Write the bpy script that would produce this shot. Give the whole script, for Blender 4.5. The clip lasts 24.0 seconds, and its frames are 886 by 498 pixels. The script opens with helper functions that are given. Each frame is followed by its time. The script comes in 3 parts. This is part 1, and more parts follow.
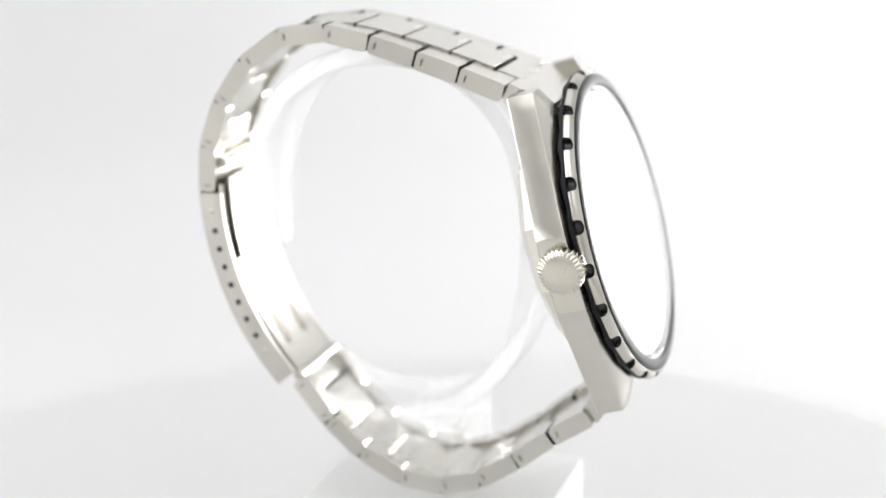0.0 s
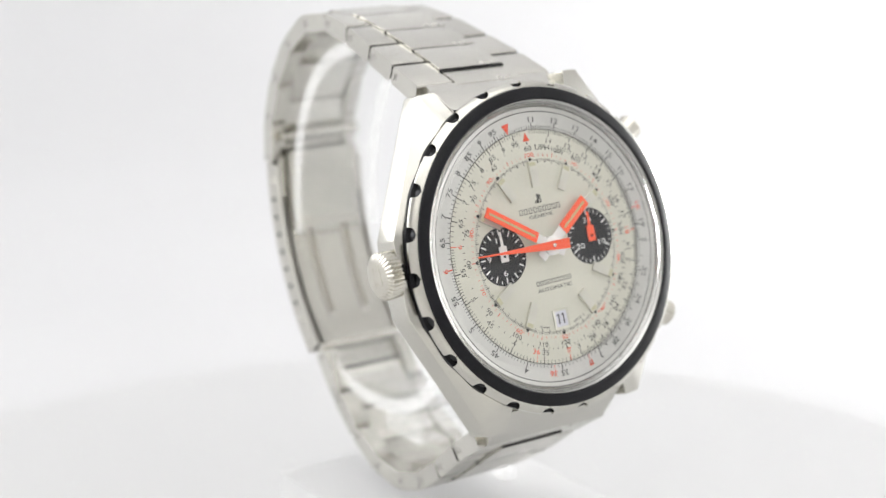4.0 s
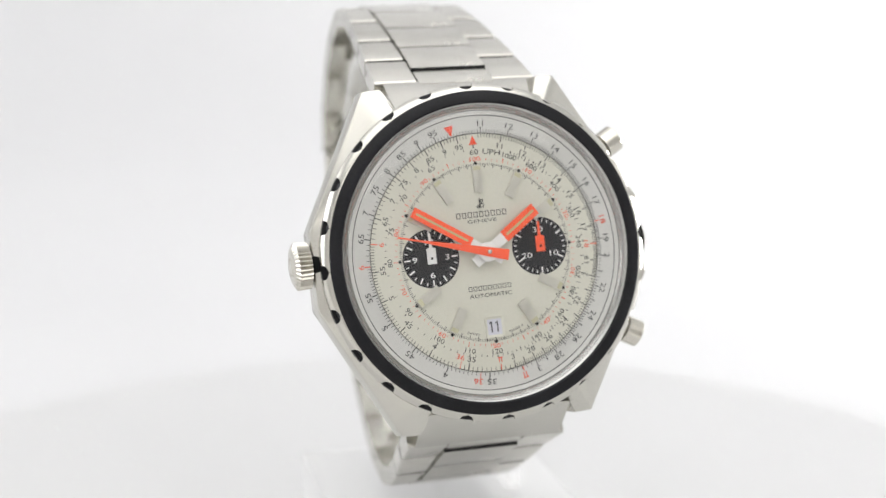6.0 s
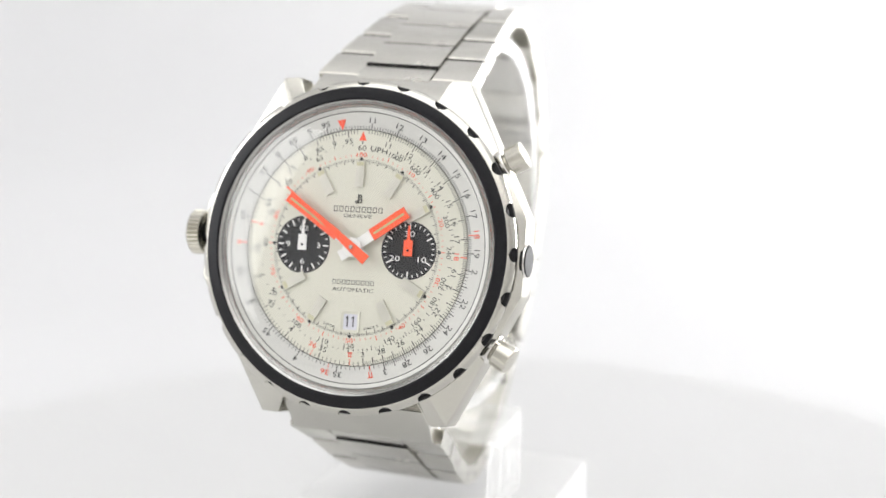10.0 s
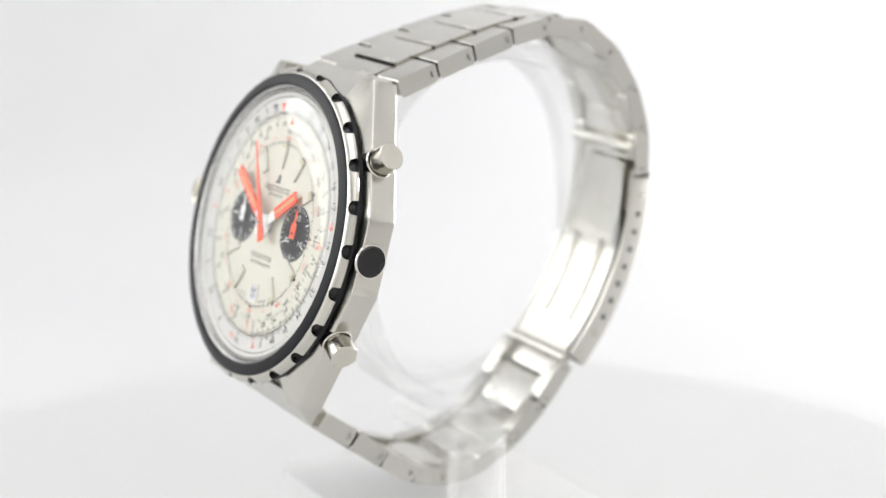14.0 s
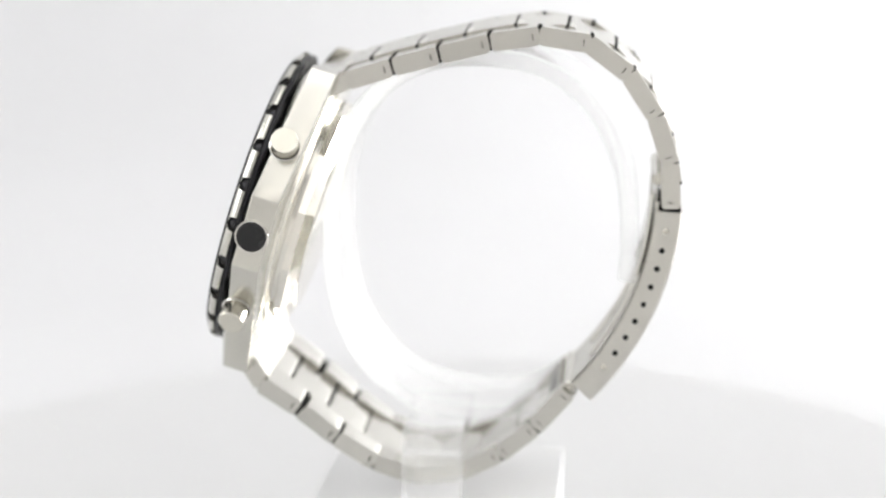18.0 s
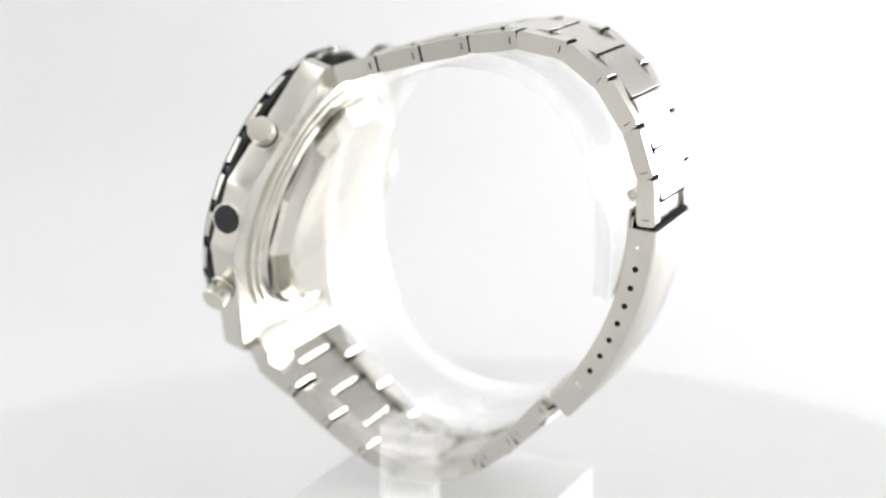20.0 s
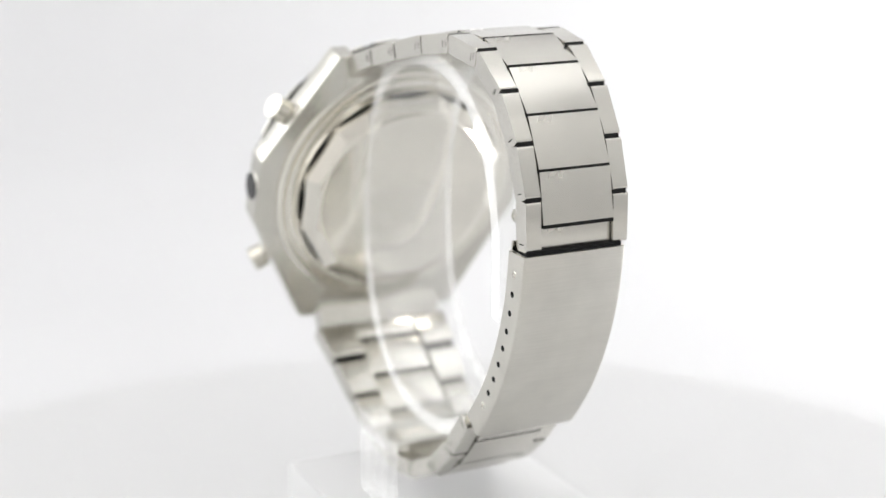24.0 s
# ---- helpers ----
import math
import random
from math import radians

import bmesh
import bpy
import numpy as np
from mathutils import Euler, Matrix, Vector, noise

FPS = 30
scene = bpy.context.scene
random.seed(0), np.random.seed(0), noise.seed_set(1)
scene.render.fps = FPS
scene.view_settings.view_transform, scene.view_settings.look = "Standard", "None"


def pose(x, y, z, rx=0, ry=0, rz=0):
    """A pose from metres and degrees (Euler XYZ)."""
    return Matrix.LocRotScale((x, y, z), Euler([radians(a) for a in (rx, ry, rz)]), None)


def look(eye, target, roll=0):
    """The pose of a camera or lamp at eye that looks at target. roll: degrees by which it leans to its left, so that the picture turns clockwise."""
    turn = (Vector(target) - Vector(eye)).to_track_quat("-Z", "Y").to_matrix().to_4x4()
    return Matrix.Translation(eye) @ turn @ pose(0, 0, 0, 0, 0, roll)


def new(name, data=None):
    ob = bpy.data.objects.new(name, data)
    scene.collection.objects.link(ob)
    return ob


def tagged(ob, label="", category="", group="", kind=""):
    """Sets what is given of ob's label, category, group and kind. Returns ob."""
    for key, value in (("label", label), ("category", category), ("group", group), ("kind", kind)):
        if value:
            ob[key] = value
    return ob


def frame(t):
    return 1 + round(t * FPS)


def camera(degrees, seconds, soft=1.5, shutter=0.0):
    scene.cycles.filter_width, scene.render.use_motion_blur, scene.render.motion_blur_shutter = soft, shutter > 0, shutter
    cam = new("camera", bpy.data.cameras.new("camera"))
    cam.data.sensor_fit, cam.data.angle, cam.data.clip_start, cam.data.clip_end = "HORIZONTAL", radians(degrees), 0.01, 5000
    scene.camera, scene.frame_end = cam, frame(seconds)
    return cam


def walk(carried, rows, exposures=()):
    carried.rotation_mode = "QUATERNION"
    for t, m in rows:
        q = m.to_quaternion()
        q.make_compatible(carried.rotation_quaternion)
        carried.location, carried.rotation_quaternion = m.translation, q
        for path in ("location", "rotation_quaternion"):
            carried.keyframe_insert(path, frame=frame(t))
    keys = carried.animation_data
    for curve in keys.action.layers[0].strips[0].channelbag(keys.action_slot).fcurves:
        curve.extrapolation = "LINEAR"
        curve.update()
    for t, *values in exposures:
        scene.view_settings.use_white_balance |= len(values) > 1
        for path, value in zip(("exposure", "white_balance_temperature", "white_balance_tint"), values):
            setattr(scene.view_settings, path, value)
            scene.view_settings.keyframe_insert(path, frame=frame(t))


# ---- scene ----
cam = camera(28.77, 24.0, soft=1.5)
EYE = (0.0, -0.25, 0.126)
AIM = look(EYE, (0.00014, -0.02805, 0.06568), 0.37)
walk(cam, [(0.0, AIM), (24.0, AIM)])
cam.data.dof.use_dof = True
cam.data.dof.focus_distance = 0.226
cam.data.dof.aperture_fstop = 15.0
scene.view_settings.exposure = 0.54

# ---------------------------------------------------------------- light
world = bpy.data.worlds.new("studio_air")
scene.world = world
world.use_nodes = True
world.node_tree.nodes["Background"].inputs[0].default_value = (1.0, 1.0, 1.0, 1)
world.node_tree.nodes["Background"].inputs[1].default_value = 0.05


def area_lamp(name, eye, target, wide, tall, watts, colour):
    data = bpy.data.lights.new(name, "AREA")
    data.shape, data.size, data.size_y, data.energy, data.color = "RECTANGLE", wide, tall, watts, colour
    ob = new(name, data)
    ob.matrix_world = look(eye, target)
    return ob


area_lamp("softbox_right", (0.64, 0.57, 0.07), (0.0, 0.62, 0.075), 0.66, 0.185, 12.8, (1.0, 1.0, 1.0))
area_lamp("softbox_left", (-0.73, -0.02, 0.28), (0.0, 0.02, 0.09), 0.95, 0.55, 3.3, (0.99, 0.998, 1.008))
area_lamp("softbox_top", (0.0, -0.12, 0.88), (0.0, -0.06, 0.0), 1.1, 0.9, 3.0, (1.0, 1.0, 1.0))
area_lamp("softbox_front", (0.25, -0.62, 0.80), (0.0, 0.0, 0.06), 1.2, 0.5, 1.3, (1.0, 0.985, 0.96))


# ---------------------------------------------------------------- materials
def material(name, colour, rough=0.5, metal=0.0, grain=0.0, grain_scale=400.0, bump=0.0, stretch=(1, 1, 1),
             blotch=0.0, blotch_scale=40.0, ior=1.45, random_tone=0.0):
    m = bpy.data.materials.new(name)
    m.use_nodes = True
    nt = m.node_tree
    bs = nt.nodes["Principled BSDF"]
    bs.inputs["Roughness"].default_value = rough
    bs.inputs["Metallic"].default_value = metal
    bs.inputs["IOR"].default_value = ior
    bs.inputs["Base Color"].default_value = (*colour, 1)
    if not (grain or bump or blotch or random_tone):
        return m
    tc = nt.nodes.new("ShaderNodeTexCoord")
    mp = nt.nodes.new("ShaderNodeMapping")
    mp.inputs["Scale"].default_value = stretch
    nt.links.new(tc.outputs["Object"], mp.inputs["Vector"])
    fine = nt.nodes.new("ShaderNodeTexNoise")
    fine.inputs["Scale"].default_value = grain_scale
    fine.inputs["Detail"].default_value = 4
    nt.links.new(mp.outputs["Vector"], fine.inputs["Vector"])
    wide = nt.nodes.new("ShaderNodeTexNoise")
    wide.inputs["Scale"].default_value = blotch_scale
    wide.inputs["Detail"].default_value = 3
    nt.links.new(tc.outputs["Object"], wide.inputs["Vector"])

    def ranged(src, low, high):
        r = nt.nodes.new("ShaderNodeMapRange")
        r.inputs["From Min"].default_value, r.inputs["From Max"].default_value = 0.3, 0.7
        r.inputs["To Min"].default_value, r.inputs["To Max"].default_value = low, high
        nt.links.new(src, r.inputs["Value"])
        return r.outputs["Result"]

    def times(a, b):
        n = nt.nodes.new("ShaderNodeMath")
        n.operation = "MULTIPLY"
        nt.links.new(a, n.inputs[0])
        nt.links.new(b, n.inputs[1])
        return n.outputs[0]

    tone = times(ranged(fine.outputs["Fac"], 1 - grain, 1 + grain), ranged(wide.outputs["Fac"], 1 - blotch, 1 + blotch))
    if random_tone:
        info = nt.nodes.new("ShaderNodeObjectInfo")
        r = nt.nodes.new("ShaderNodeMapRange")
        r.inputs["To Min"].default_value, r.inputs["To Max"].default_value = 1 - random_tone, 1 + random_tone
        nt.links.new(info.outputs["Random"], r.inputs["Value"])
        tone = times(tone, r.outputs["Result"])
    mix = nt.nodes.new("ShaderNodeVectorMath")
    mix.operation = "SCALE"
    mix.inputs[0].default_value = colour
    nt.links.new(tone, mix.inputs["Scale"])
    nt.links.new(mix.outputs["Vector"], bs.inputs["Base Color"])
    uneven = (wide, 0.03) if metal else (fine, 0.06)
    nt.links.new(ranged(uneven[0].outputs["Fac"], max(rough - uneven[1], 0.02), rough + uneven[1]), bs.inputs["Roughness"])
    if bump:
        bp = nt.nodes.new("ShaderNodeBump")
        bp.inputs["Strength"].default_value = bump
        bp.inputs["Distance"].default_value = 0.00004
        nt.links.new(fine.outputs["Fac"], bp.inputs["Height"])
        nt.links.new(bp.outputs["Normal"], bs.inputs["Normal"])
    return m


STEEL = material("satin_steel", (0.60, 0.585, 0.535), 0.24, 1, 0.012, 2600, 0.0, (6, 0.4, 0.4), 0.03, 110)
BRUSHED = material("brushed_steel", (0.61, 0.595, 0.55), 0.25, 1, 0.006, 2600, 0.0, (0.4, 6, 1), 0.035, 140, random_tone=0.07)
COVER_STEEL = material("brushed_cover_steel", (0.60, 0.585, 0.54), 0.34, 1, 0.03, 1500, 0.0, (0.12, 3.5, 3.5), 0.05, 190)
RIM_STEEL = material("grey_rim_steel", (0.46, 0.455, 0.44), 0.24, 1, 0.02, 900, 0.0, (1, 1, 1), 0.03, 80)
POLISHED = material("polished_steel", (0.72, 0.70, 0.66), 0.09, 1, 0.02, 500, 0.0, (1, 1, 1), 0.03, 60)
WARM_STEEL = material("pusher_steel", (0.65, 0.625, 0.555), 0.24, 1, 0.03, 500, 0.05, (1, 1, 1), 0.04, 90)
BACK_STEEL = material("polished_back_steel", (0.78, 0.755, 0.69), 0.16, 1, 0.03, 500, 0.03, (1, 1, 1), 0.04, 90)
BLACK = material("black_anodised", (0.010, 0.010, 0.012), 0.34, 0, 0.2, 3000, 0.05, (1, 1, 1), 0.2, 120, ior=1.3)
NOTCH = material("dark_notch", (0.05, 0.05, 0.053), 0.34, 1)
CAP_BLACK = material("black_cap", (0.01, 0.01, 0.011), 0.22, 0, 0.1, 900, 0.05)
SILVERED = material("silvered_dial", (0.645, 0.635, 0.545), 0.42, 0.2, 0.02, 2500, 0.05, (1, 1, 1), 0.02, 90)
RING_WHITE = material("silver_white_scale", (0.60, 0.596, 0.565), 0.45, 0.2, 0.02, 2500, 0.05, (1, 1, 1), 0.02, 90)
INK = material("black_print", (0.03, 0.03, 0.032), 0.6)
RED_INK = material("orange_red_print", (0.86, 0.10, 0.045), 0.6)
ORANGE = material("orange_lacquer", (0.95, 0.115, 0.04), 0.35, 0, 0.02, 900, 0.02)
LUME = material("aged_lume", (0.52, 0.44, 0.22), 0.7, 0, 0.06, 1800, 0.1)
BATON = material("satin_baton", (0.66, 0.645, 0.575), 0.3, 0.75, 0.02, 900, 0.03)
MARKER_LUME = material("pale_lume", (0.55, 0.53, 0.36), 0.6, 0, 0.05, 1800, 0.1)
WHITE_PAINT = material("white_lacquer", (0.80, 0.80, 0.78), 0.4, 0, 0.02, 1500, 0.02)
DATE_WHITE = material("pale_date_disc", (0.60, 0.60, 0.66), 0.5, 0, 0.02, 1500, 0.02)
SUB_BLACK = material("black_subdial", (0.012, 0.012, 0.014), 0.5, 0, 0.05, 2500, 0.0, (1, 1, 1), 0.1, 300, ior=1.3)
# near-black that puts the shade of gaps and recesses into the colour
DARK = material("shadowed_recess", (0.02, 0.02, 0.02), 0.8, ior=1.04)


def clear(name, ior, milk, gloss=0.02, near_tone=0.85, far_tone=0.55, sheet=False):
    """Clear plastic: light goes straight on, gloss by the angle, and a share of white body. sheet: one face stands for
    both faces of a thin pane.
    """
    m = bpy.data.materials.new(name)
    m.use_nodes = True
    nt = m.node_tree
    nt.nodes.remove(nt.nodes["Principled BSDF"])
    out = nt.nodes["Material Output"]
    see = nt.nodes.new("ShaderNodeBsdfTransparent")
    see.inputs["Color"].default_value = (0.997, 0.998, 0.998, 1)
    near = nt.nodes.new("ShaderNodeBsdfDiffuse")
    near.inputs["Color"].default_value = (near_tone, near_tone, near_tone, 1)
    far = nt.nodes.new("ShaderNodeBsdfTranslucent")
    far.inputs["Color"].default_value = (far_tone, far_tone, far_tone, 1)
    body = nt.nodes.new("ShaderNodeAddShader")
    nt.links.new(near.outputs[0], body.inputs[0])
    nt.links.new(far.outputs[0], body.inputs[1])
    glint = nt.nodes.new("ShaderNodeBsdfGlossy")
    glint.inputs["Roughness"].default_value = gloss
    lean = nt.nodes.new("ShaderNodeLayerWeight")
    lean.inputs["Blend"].default_value = 0.5
    power = nt.nodes.new("ShaderNodeMath")
    power.operation = "POWER"
    power.inputs[1].default_value = 5.0
    nt.links.new(lean.outputs["Facing"], power.inputs[0])
    f0 = ((ior - 1) / (ior + 1)) ** 2
    fres = nt.nodes.new("ShaderNodeMapRange")
    fres.inputs["To Min"].default_value, fres.inputs["To Max"].default_value = f0, 1.0
    nt.links.new(power.outputs[0], fres.inputs["Value"])
    a = nt.nodes.new("ShaderNodeMixShader")
    a.inputs[0].default_value = milk
    b = nt.nodes.new("ShaderNodeMixShader")
    nt.links.new(see.outputs[0], a.inputs[1])
    nt.links.new(body.outputs[0], a.inputs[2])
    share = fres.outputs[0]
    if sheet:
        twice, more, both = (nt.nodes.new("ShaderNodeMath") for _ in range(3))
        twice.operation, more.operation, both.operation = "MULTIPLY", "ADD", "DIVIDE"
        twice.inputs[1].default_value, more.inputs[1].default_value = 2.0, 1.0
        nt.links.new(share, twice.inputs[0])
        nt.links.new(share, more.inputs[0])
        nt.links.new(twice.outputs[0], both.inputs[0])
        nt.links.new(more.outputs[0], both.inputs[1])
        share = both.outputs[0]
    nt.links.new(share, b.inputs[0])
    nt.links.new(a.outputs[0], b.inputs[1])
    nt.links.new(glint.outputs[0], b.inputs[2])
    nt.links.new(b.outputs[0], out.inputs["Surface"])
    return m


CRYSTAL = clear("acrylic_crystal", 1.49, 0.0, 0.03, sheet=True)
# its milk paints in the haze of white surroundings reflected by the strip
ACRYLIC = clear("clear_acrylic", 1.45, 0.11, 0.08, 0.6, 0.4)
POST = clear("thick_acrylic", 1.5, 0.07)
SAWN = clear("sawn_acrylic_edge", 1.45, 0.22, 0.25, 0.6, 0.4)
EDGE = clear("acrylic_edge_highlight", 1.45, 0.12, 0.2)
BLOCK = clear("frosted_white_acrylic", 1.4, 0.85, 0.35, 0.44, 0.36)
TABLE = material("white_turntable", (0.525, 0.525, 0.525), 0.45, 0, 0.006, 400, 0.03, (1, 1, 1), 0.006, 14)
PAPER = material("white_paper", (0.54, 0.54, 0.545), 0.8, 0, 0.01, 300, 0.05, (1, 1, 1), 0.012, 6)

TENT = material("pale_fabric", (0.66, 0.66, 0.655), 0.85, 0, 0.02, 300, 0.05, (1, 1, 1), 0.03, 5)
ROOM = material("grey_room_wall", (0.64, 0.632, 0.62), 0.85, 0, 0.03, 300, 0.05, (1, 1, 1), 0.05, 5)
FLOOR = material("pale_table_top", (0.66, 0.65, 0.635), 0.5, 0, 0.1, 200, 0.1, (1, 1, 1), 0.1, 8)
GROOVE = material("steel_groove", (0.46, 0.44, 0.39), 0.4, 1.0)
MM = 0.001


# ---------------------------------------------------------------- building helpers
def part(name, bm, mat, parent, label="", at=None, smooth=35.0):
    """One mesh, drawn in millimetres, under a thing or under a part."""
    for v in bm.verts:
        v.co *= MM
    me = bpy.data.meshes.new(name)
    bmesh.ops.recalc_face_normals(bm, faces=bm.faces[:])
    bm.to_mesh(me)
    bm.free()
    me.materials.append(mat)
    if smooth:
        me.shade_smooth()
        me.set_sharp_from_angle(angle=radians(smooth))
    ob = new(name, me)
    if parent is not None:
        ob.parent = parent
    if at is not None:
        ob.matrix_basis = at
    if label:
        tagged(ob, label)
    return ob


def lathe(profile, steps=96, closed=False, start=0.0):
    """Turns (radius, height) points round the z axis."""
    bm = bmesh.new()
    rings = []
    for r, h in profile:
        if r < 1e-6:
            rings.append([bm.verts.new((0, 0, h))])
        else:
            rings.append([bm.verts.new((r * math.cos(start + 2 * math.pi * i / steps), r * math.sin(start + 2 * math.pi * i / steps), h)) for i in range(steps)])
    pairs = list(zip(rings, rings[1:]))
    if closed:
        pairs.append((rings[-1], rings[0]))
    for a, b in pairs:
        for i in range(steps):
            j = (i + 1) % steps
            if len(a) == 1 and len(b) == 1:
                continue
            if len(a) == 1:
                bm.faces.new((a[0], b[i], b[j]))
            elif len(b) == 1:
                bm.faces.new((a[i], a[j], b[0]))
            else:
                bm.faces.new((a[i], a[j], b[j], b[i]))
    return bm


def prism(outline, low, high, bevel=0.0, bm=None):
    """A flat outline (x, y) drawn up from z=low to z=high, with rounded edges."""
    own = bmesh.new()
    a = [own.verts.new((x, y, low)) for x, y in outline]
    b = [own.verts.new((x, y, high)) for x, y in outline]
    own.faces.new(a[::-1])
    own.faces.new(b)
    n = len(outline)
    for i in range(n):
        own.faces.new((a[i], a[(i + 1) % n], b[(i + 1) % n], b[i]))
    if bevel:
        es = [e for e in own.edges if e.calc_face_angle(0) > 0.6]
        bmesh.ops.bevel(own, geom=es, offset=bevel, segments=2, affect="EDGES", profile=0.6)
    if bm is None:
        return own
    join(bm, own)
    return bm


def join(bm, other, m=None):
    me = bpy.data.meshes.new("tmp")
    if m is not None:
        other.transform(m)
    other.to_mesh(me)
    other.free()
    bm.from_mesh(me)
    bpy.data.meshes.remove(me)
    return bm


def box(x0, x1, y0, y1, z0, z1, bevel=0.0, bm=None):
    return prism([(x0, y0), (x1, y0), (x1, y1), (x0, y1)], z0, z1, bevel, bm)


def rounded(length, depth, radius, outer=None, n=5):
    """A rounded rectangle, length along x and depth along y, from (0, 0); outer: the radius of its upper corners, where it differs."""
    pts = []
    o = radius if outer is None else outer
    for cx, cy, r, a0 in ((length - o, depth - o, o, 0), (o, depth - o, o, 90), (radius, radius, radius, 180), (length - radius, radius, radius, 270)):
        for k in range(n):
            a = radians(a0 + 90 * k / (n - 1))
            pts.append((cx + r * math.cos(a), cy + r * math.sin(a)))
    return pts


letters = {}


def lettering(text):
    """Vertices and faces of a word in the built-in font, one unit high, centred."""
    if text not in letters:
        cu = bpy.data.curves.new("word", "FONT")
        cu.body, cu.align_x, cu.align_y, cu.resolution_u = text, "CENTER", "CENTER", 3
        cu.offset = 0.0
        ob = bpy.data.objects.new("word", cu)
        scene.collection.objects.link(ob)
        bpy.context.view_layer.update()
        me = bpy.data.meshes.new_from_object(ob)
        letters[text] = ([v.co.copy() for v in me.vertices], [tuple(p.vertices) for p in me.polygons])
        bpy.data.objects.remove(ob)
        bpy.data.meshes.remove(me)
        bpy.data.curves.remove(cu)
    return letters[text]


def write(bm, text, x, y, z, height, turn=0.0, wide=1.0):
    """Adds a word at (x, y), its capitals that high, turned by degrees."""
    verts, faces = lettering(text)
    if not verts:
        return
    ys = [v.y for v in verts]
    xs = [v.x for v in verts]
    mid, k = (min(ys) + max(ys)) / 2, height / max(max(ys) - min(ys), 1e-6)
    midx = (min(xs) + max(xs)) / 2
    c, s = math.cos(radians(turn)), math.sin(radians(turn))
    made = []
    for v in verts:
        px, py = (v.x - midx) * k * wide, (v.y - mid) * k
        made.append(bm.verts.new((x + c * px - s * py, y + s * px + c * py, z)))
    for f in faces:
        bm.faces.new([made[i] for i in f])


def around(r, clock):
    """The place at radius r, clock degrees clockwise from twelve."""
    a = radians(clock)
    return r * math.sin(a), r * math.cos(a)


def write_round(bm, text, r, clock, z, height, upright=True, wide=1.0):
    x, y = around(r, clock)
    turn = -clock
    if upright and 95 < clock % 360 < 265:
        turn += 180
    write(bm, text, x, y, z, height, turn, wide)


def tick(bm, r0, r1, clock, wide, z):
    c, s = math.cos(radians(-clock)), math.sin(radians(-clock))
    vs = []
    for px, py in ((-wide / 2, r0), (wide / 2, r0), (wide / 2, r1), (-wide / 2, r1)):
        vs.append(bm.verts.new((c * px - s * py, s * px + c * py, z)))
    bm.faces.new(vs)


def flat_ring(bm, r0, r1, z, steps=120):
    a = [bm.verts.new((r0 * math.cos(2 * math.pi * i / steps), r0 * math.sin(2 * math.pi * i / steps), z)) for i in range(steps)]
    b = [bm.verts.new((r1 * math.cos(2 * math.pi * i / steps), r1 * math.sin(2 * math.pi * i / steps), z)) for i in range(steps)]
    for i in range(steps):
        j = (i + 1) % steps
        bm.faces.new((a[i], a[j], b[j], b[i]))


# ---------------------------------------------------------------- studio
def studio():
    # a paper sweep: flat under the table, curving up behind it
    bm = bmesh.new()
    line = [(-150.0, -30.0), (0.0, -30.0), (200.0, -30.0), (420.0, -30.0)]
    for k in range(1, 17):
        a = radians(90 * k / 16)
        line.append((420 + 500 * math.sin(a), -30 + 500 * (1 - math.cos(a))))
    line.append((920.0, 900.0))
    xs = [-760.0, -380.0, 0.0, 380.0, 760.0]
    grid = [[bm.verts.new((x, y, z)) for x in xs] for y, z in line]
    for a, b in zip(grid, grid[1:]):
        for i in range(len(xs) - 1):
            bm.faces.new((a[i], a[i + 1], b[i + 1], b[i]))
    tagged(part("backdrop", bm, PAPER, None), "white seamless paper sweep behind the turntable", "backdrop", kind="structure")
    tagged(part("floor", box(-765, 765, -905, 940, -40, -32), FLOOR, None, smooth=0), "pale studio table top under the paper", "floor", kind="structure")
    for name, b, mat in (("wall_west", (-765, -760, -900, 940, -40, 900), TENT), ("wall_east", (760, 765, -900, 940, -40, 900), TENT),
                         ("wall_south", (-765, 765, -905, -900, -40, 900), ROOM), ("ceiling", (-765, 765, -905, 940, 900, 905), TENT)):
        tagged(part(name, box(*b), mat, None, smooth=0), "plain pale fabric wall of the photo tent", "wall", kind="structure")


def turntable():
    t = tagged(new("turntable"), "round glossy white turntable under the display block", "turntable")
    part("platter", lathe([(0, -16), (121.2, -16), (122, -15.2), (122, -0.8), (121.2, 0), (0, 0)], 160), TABLE, t)
    part("foot", lathe([(0, -30), (90, -30), (90, -16), (0, -16)], 96), TABLE, t)
    return t


def display_block():
    b = tagged(new("display_block"), "square white acrylic block standing on the turntable", "block")
    part("body", box(-18.2, 18.2, -18.2, 18.2, 0.2, 20, 0.35), BLOCK, b)
    return b


# ---------------------------------------------------------------- frames of the watch
BASE = 20.0                         # top of the display block above the table
LIFT = 126.0                        # height of the eye above the table, from which the watch's heights are counted
SWAY = pose(-2.4 * MM, 0, 0, 0, 0, 1.0)


def spot(x, y, z):
    """A pose in the watch's space, heights counted from the eye."""
    return SWAY @ pose(x * MM, y * MM, (z + LIFT - BASE) * MM)


# head: x to three o'clock, y to twelve, z out of the dial
HEAD = spot(0, -27.6, -61.0) @ pose(0, 0, 0, 90 - 16.95, 0, 0) @ pose(0, 0, 0, 0, 0, 2.3)


def cuff_point(a, swell=0.0):
    c, s = math.cos(radians(a)), math.sin(radians(a))
    return (6.0 + (23.2 + swell) * math.copysign(abs(c) ** 0.86, c), -64.9 + (28.2 + swell) * math.copysign(abs(s) ** 0.86, s))


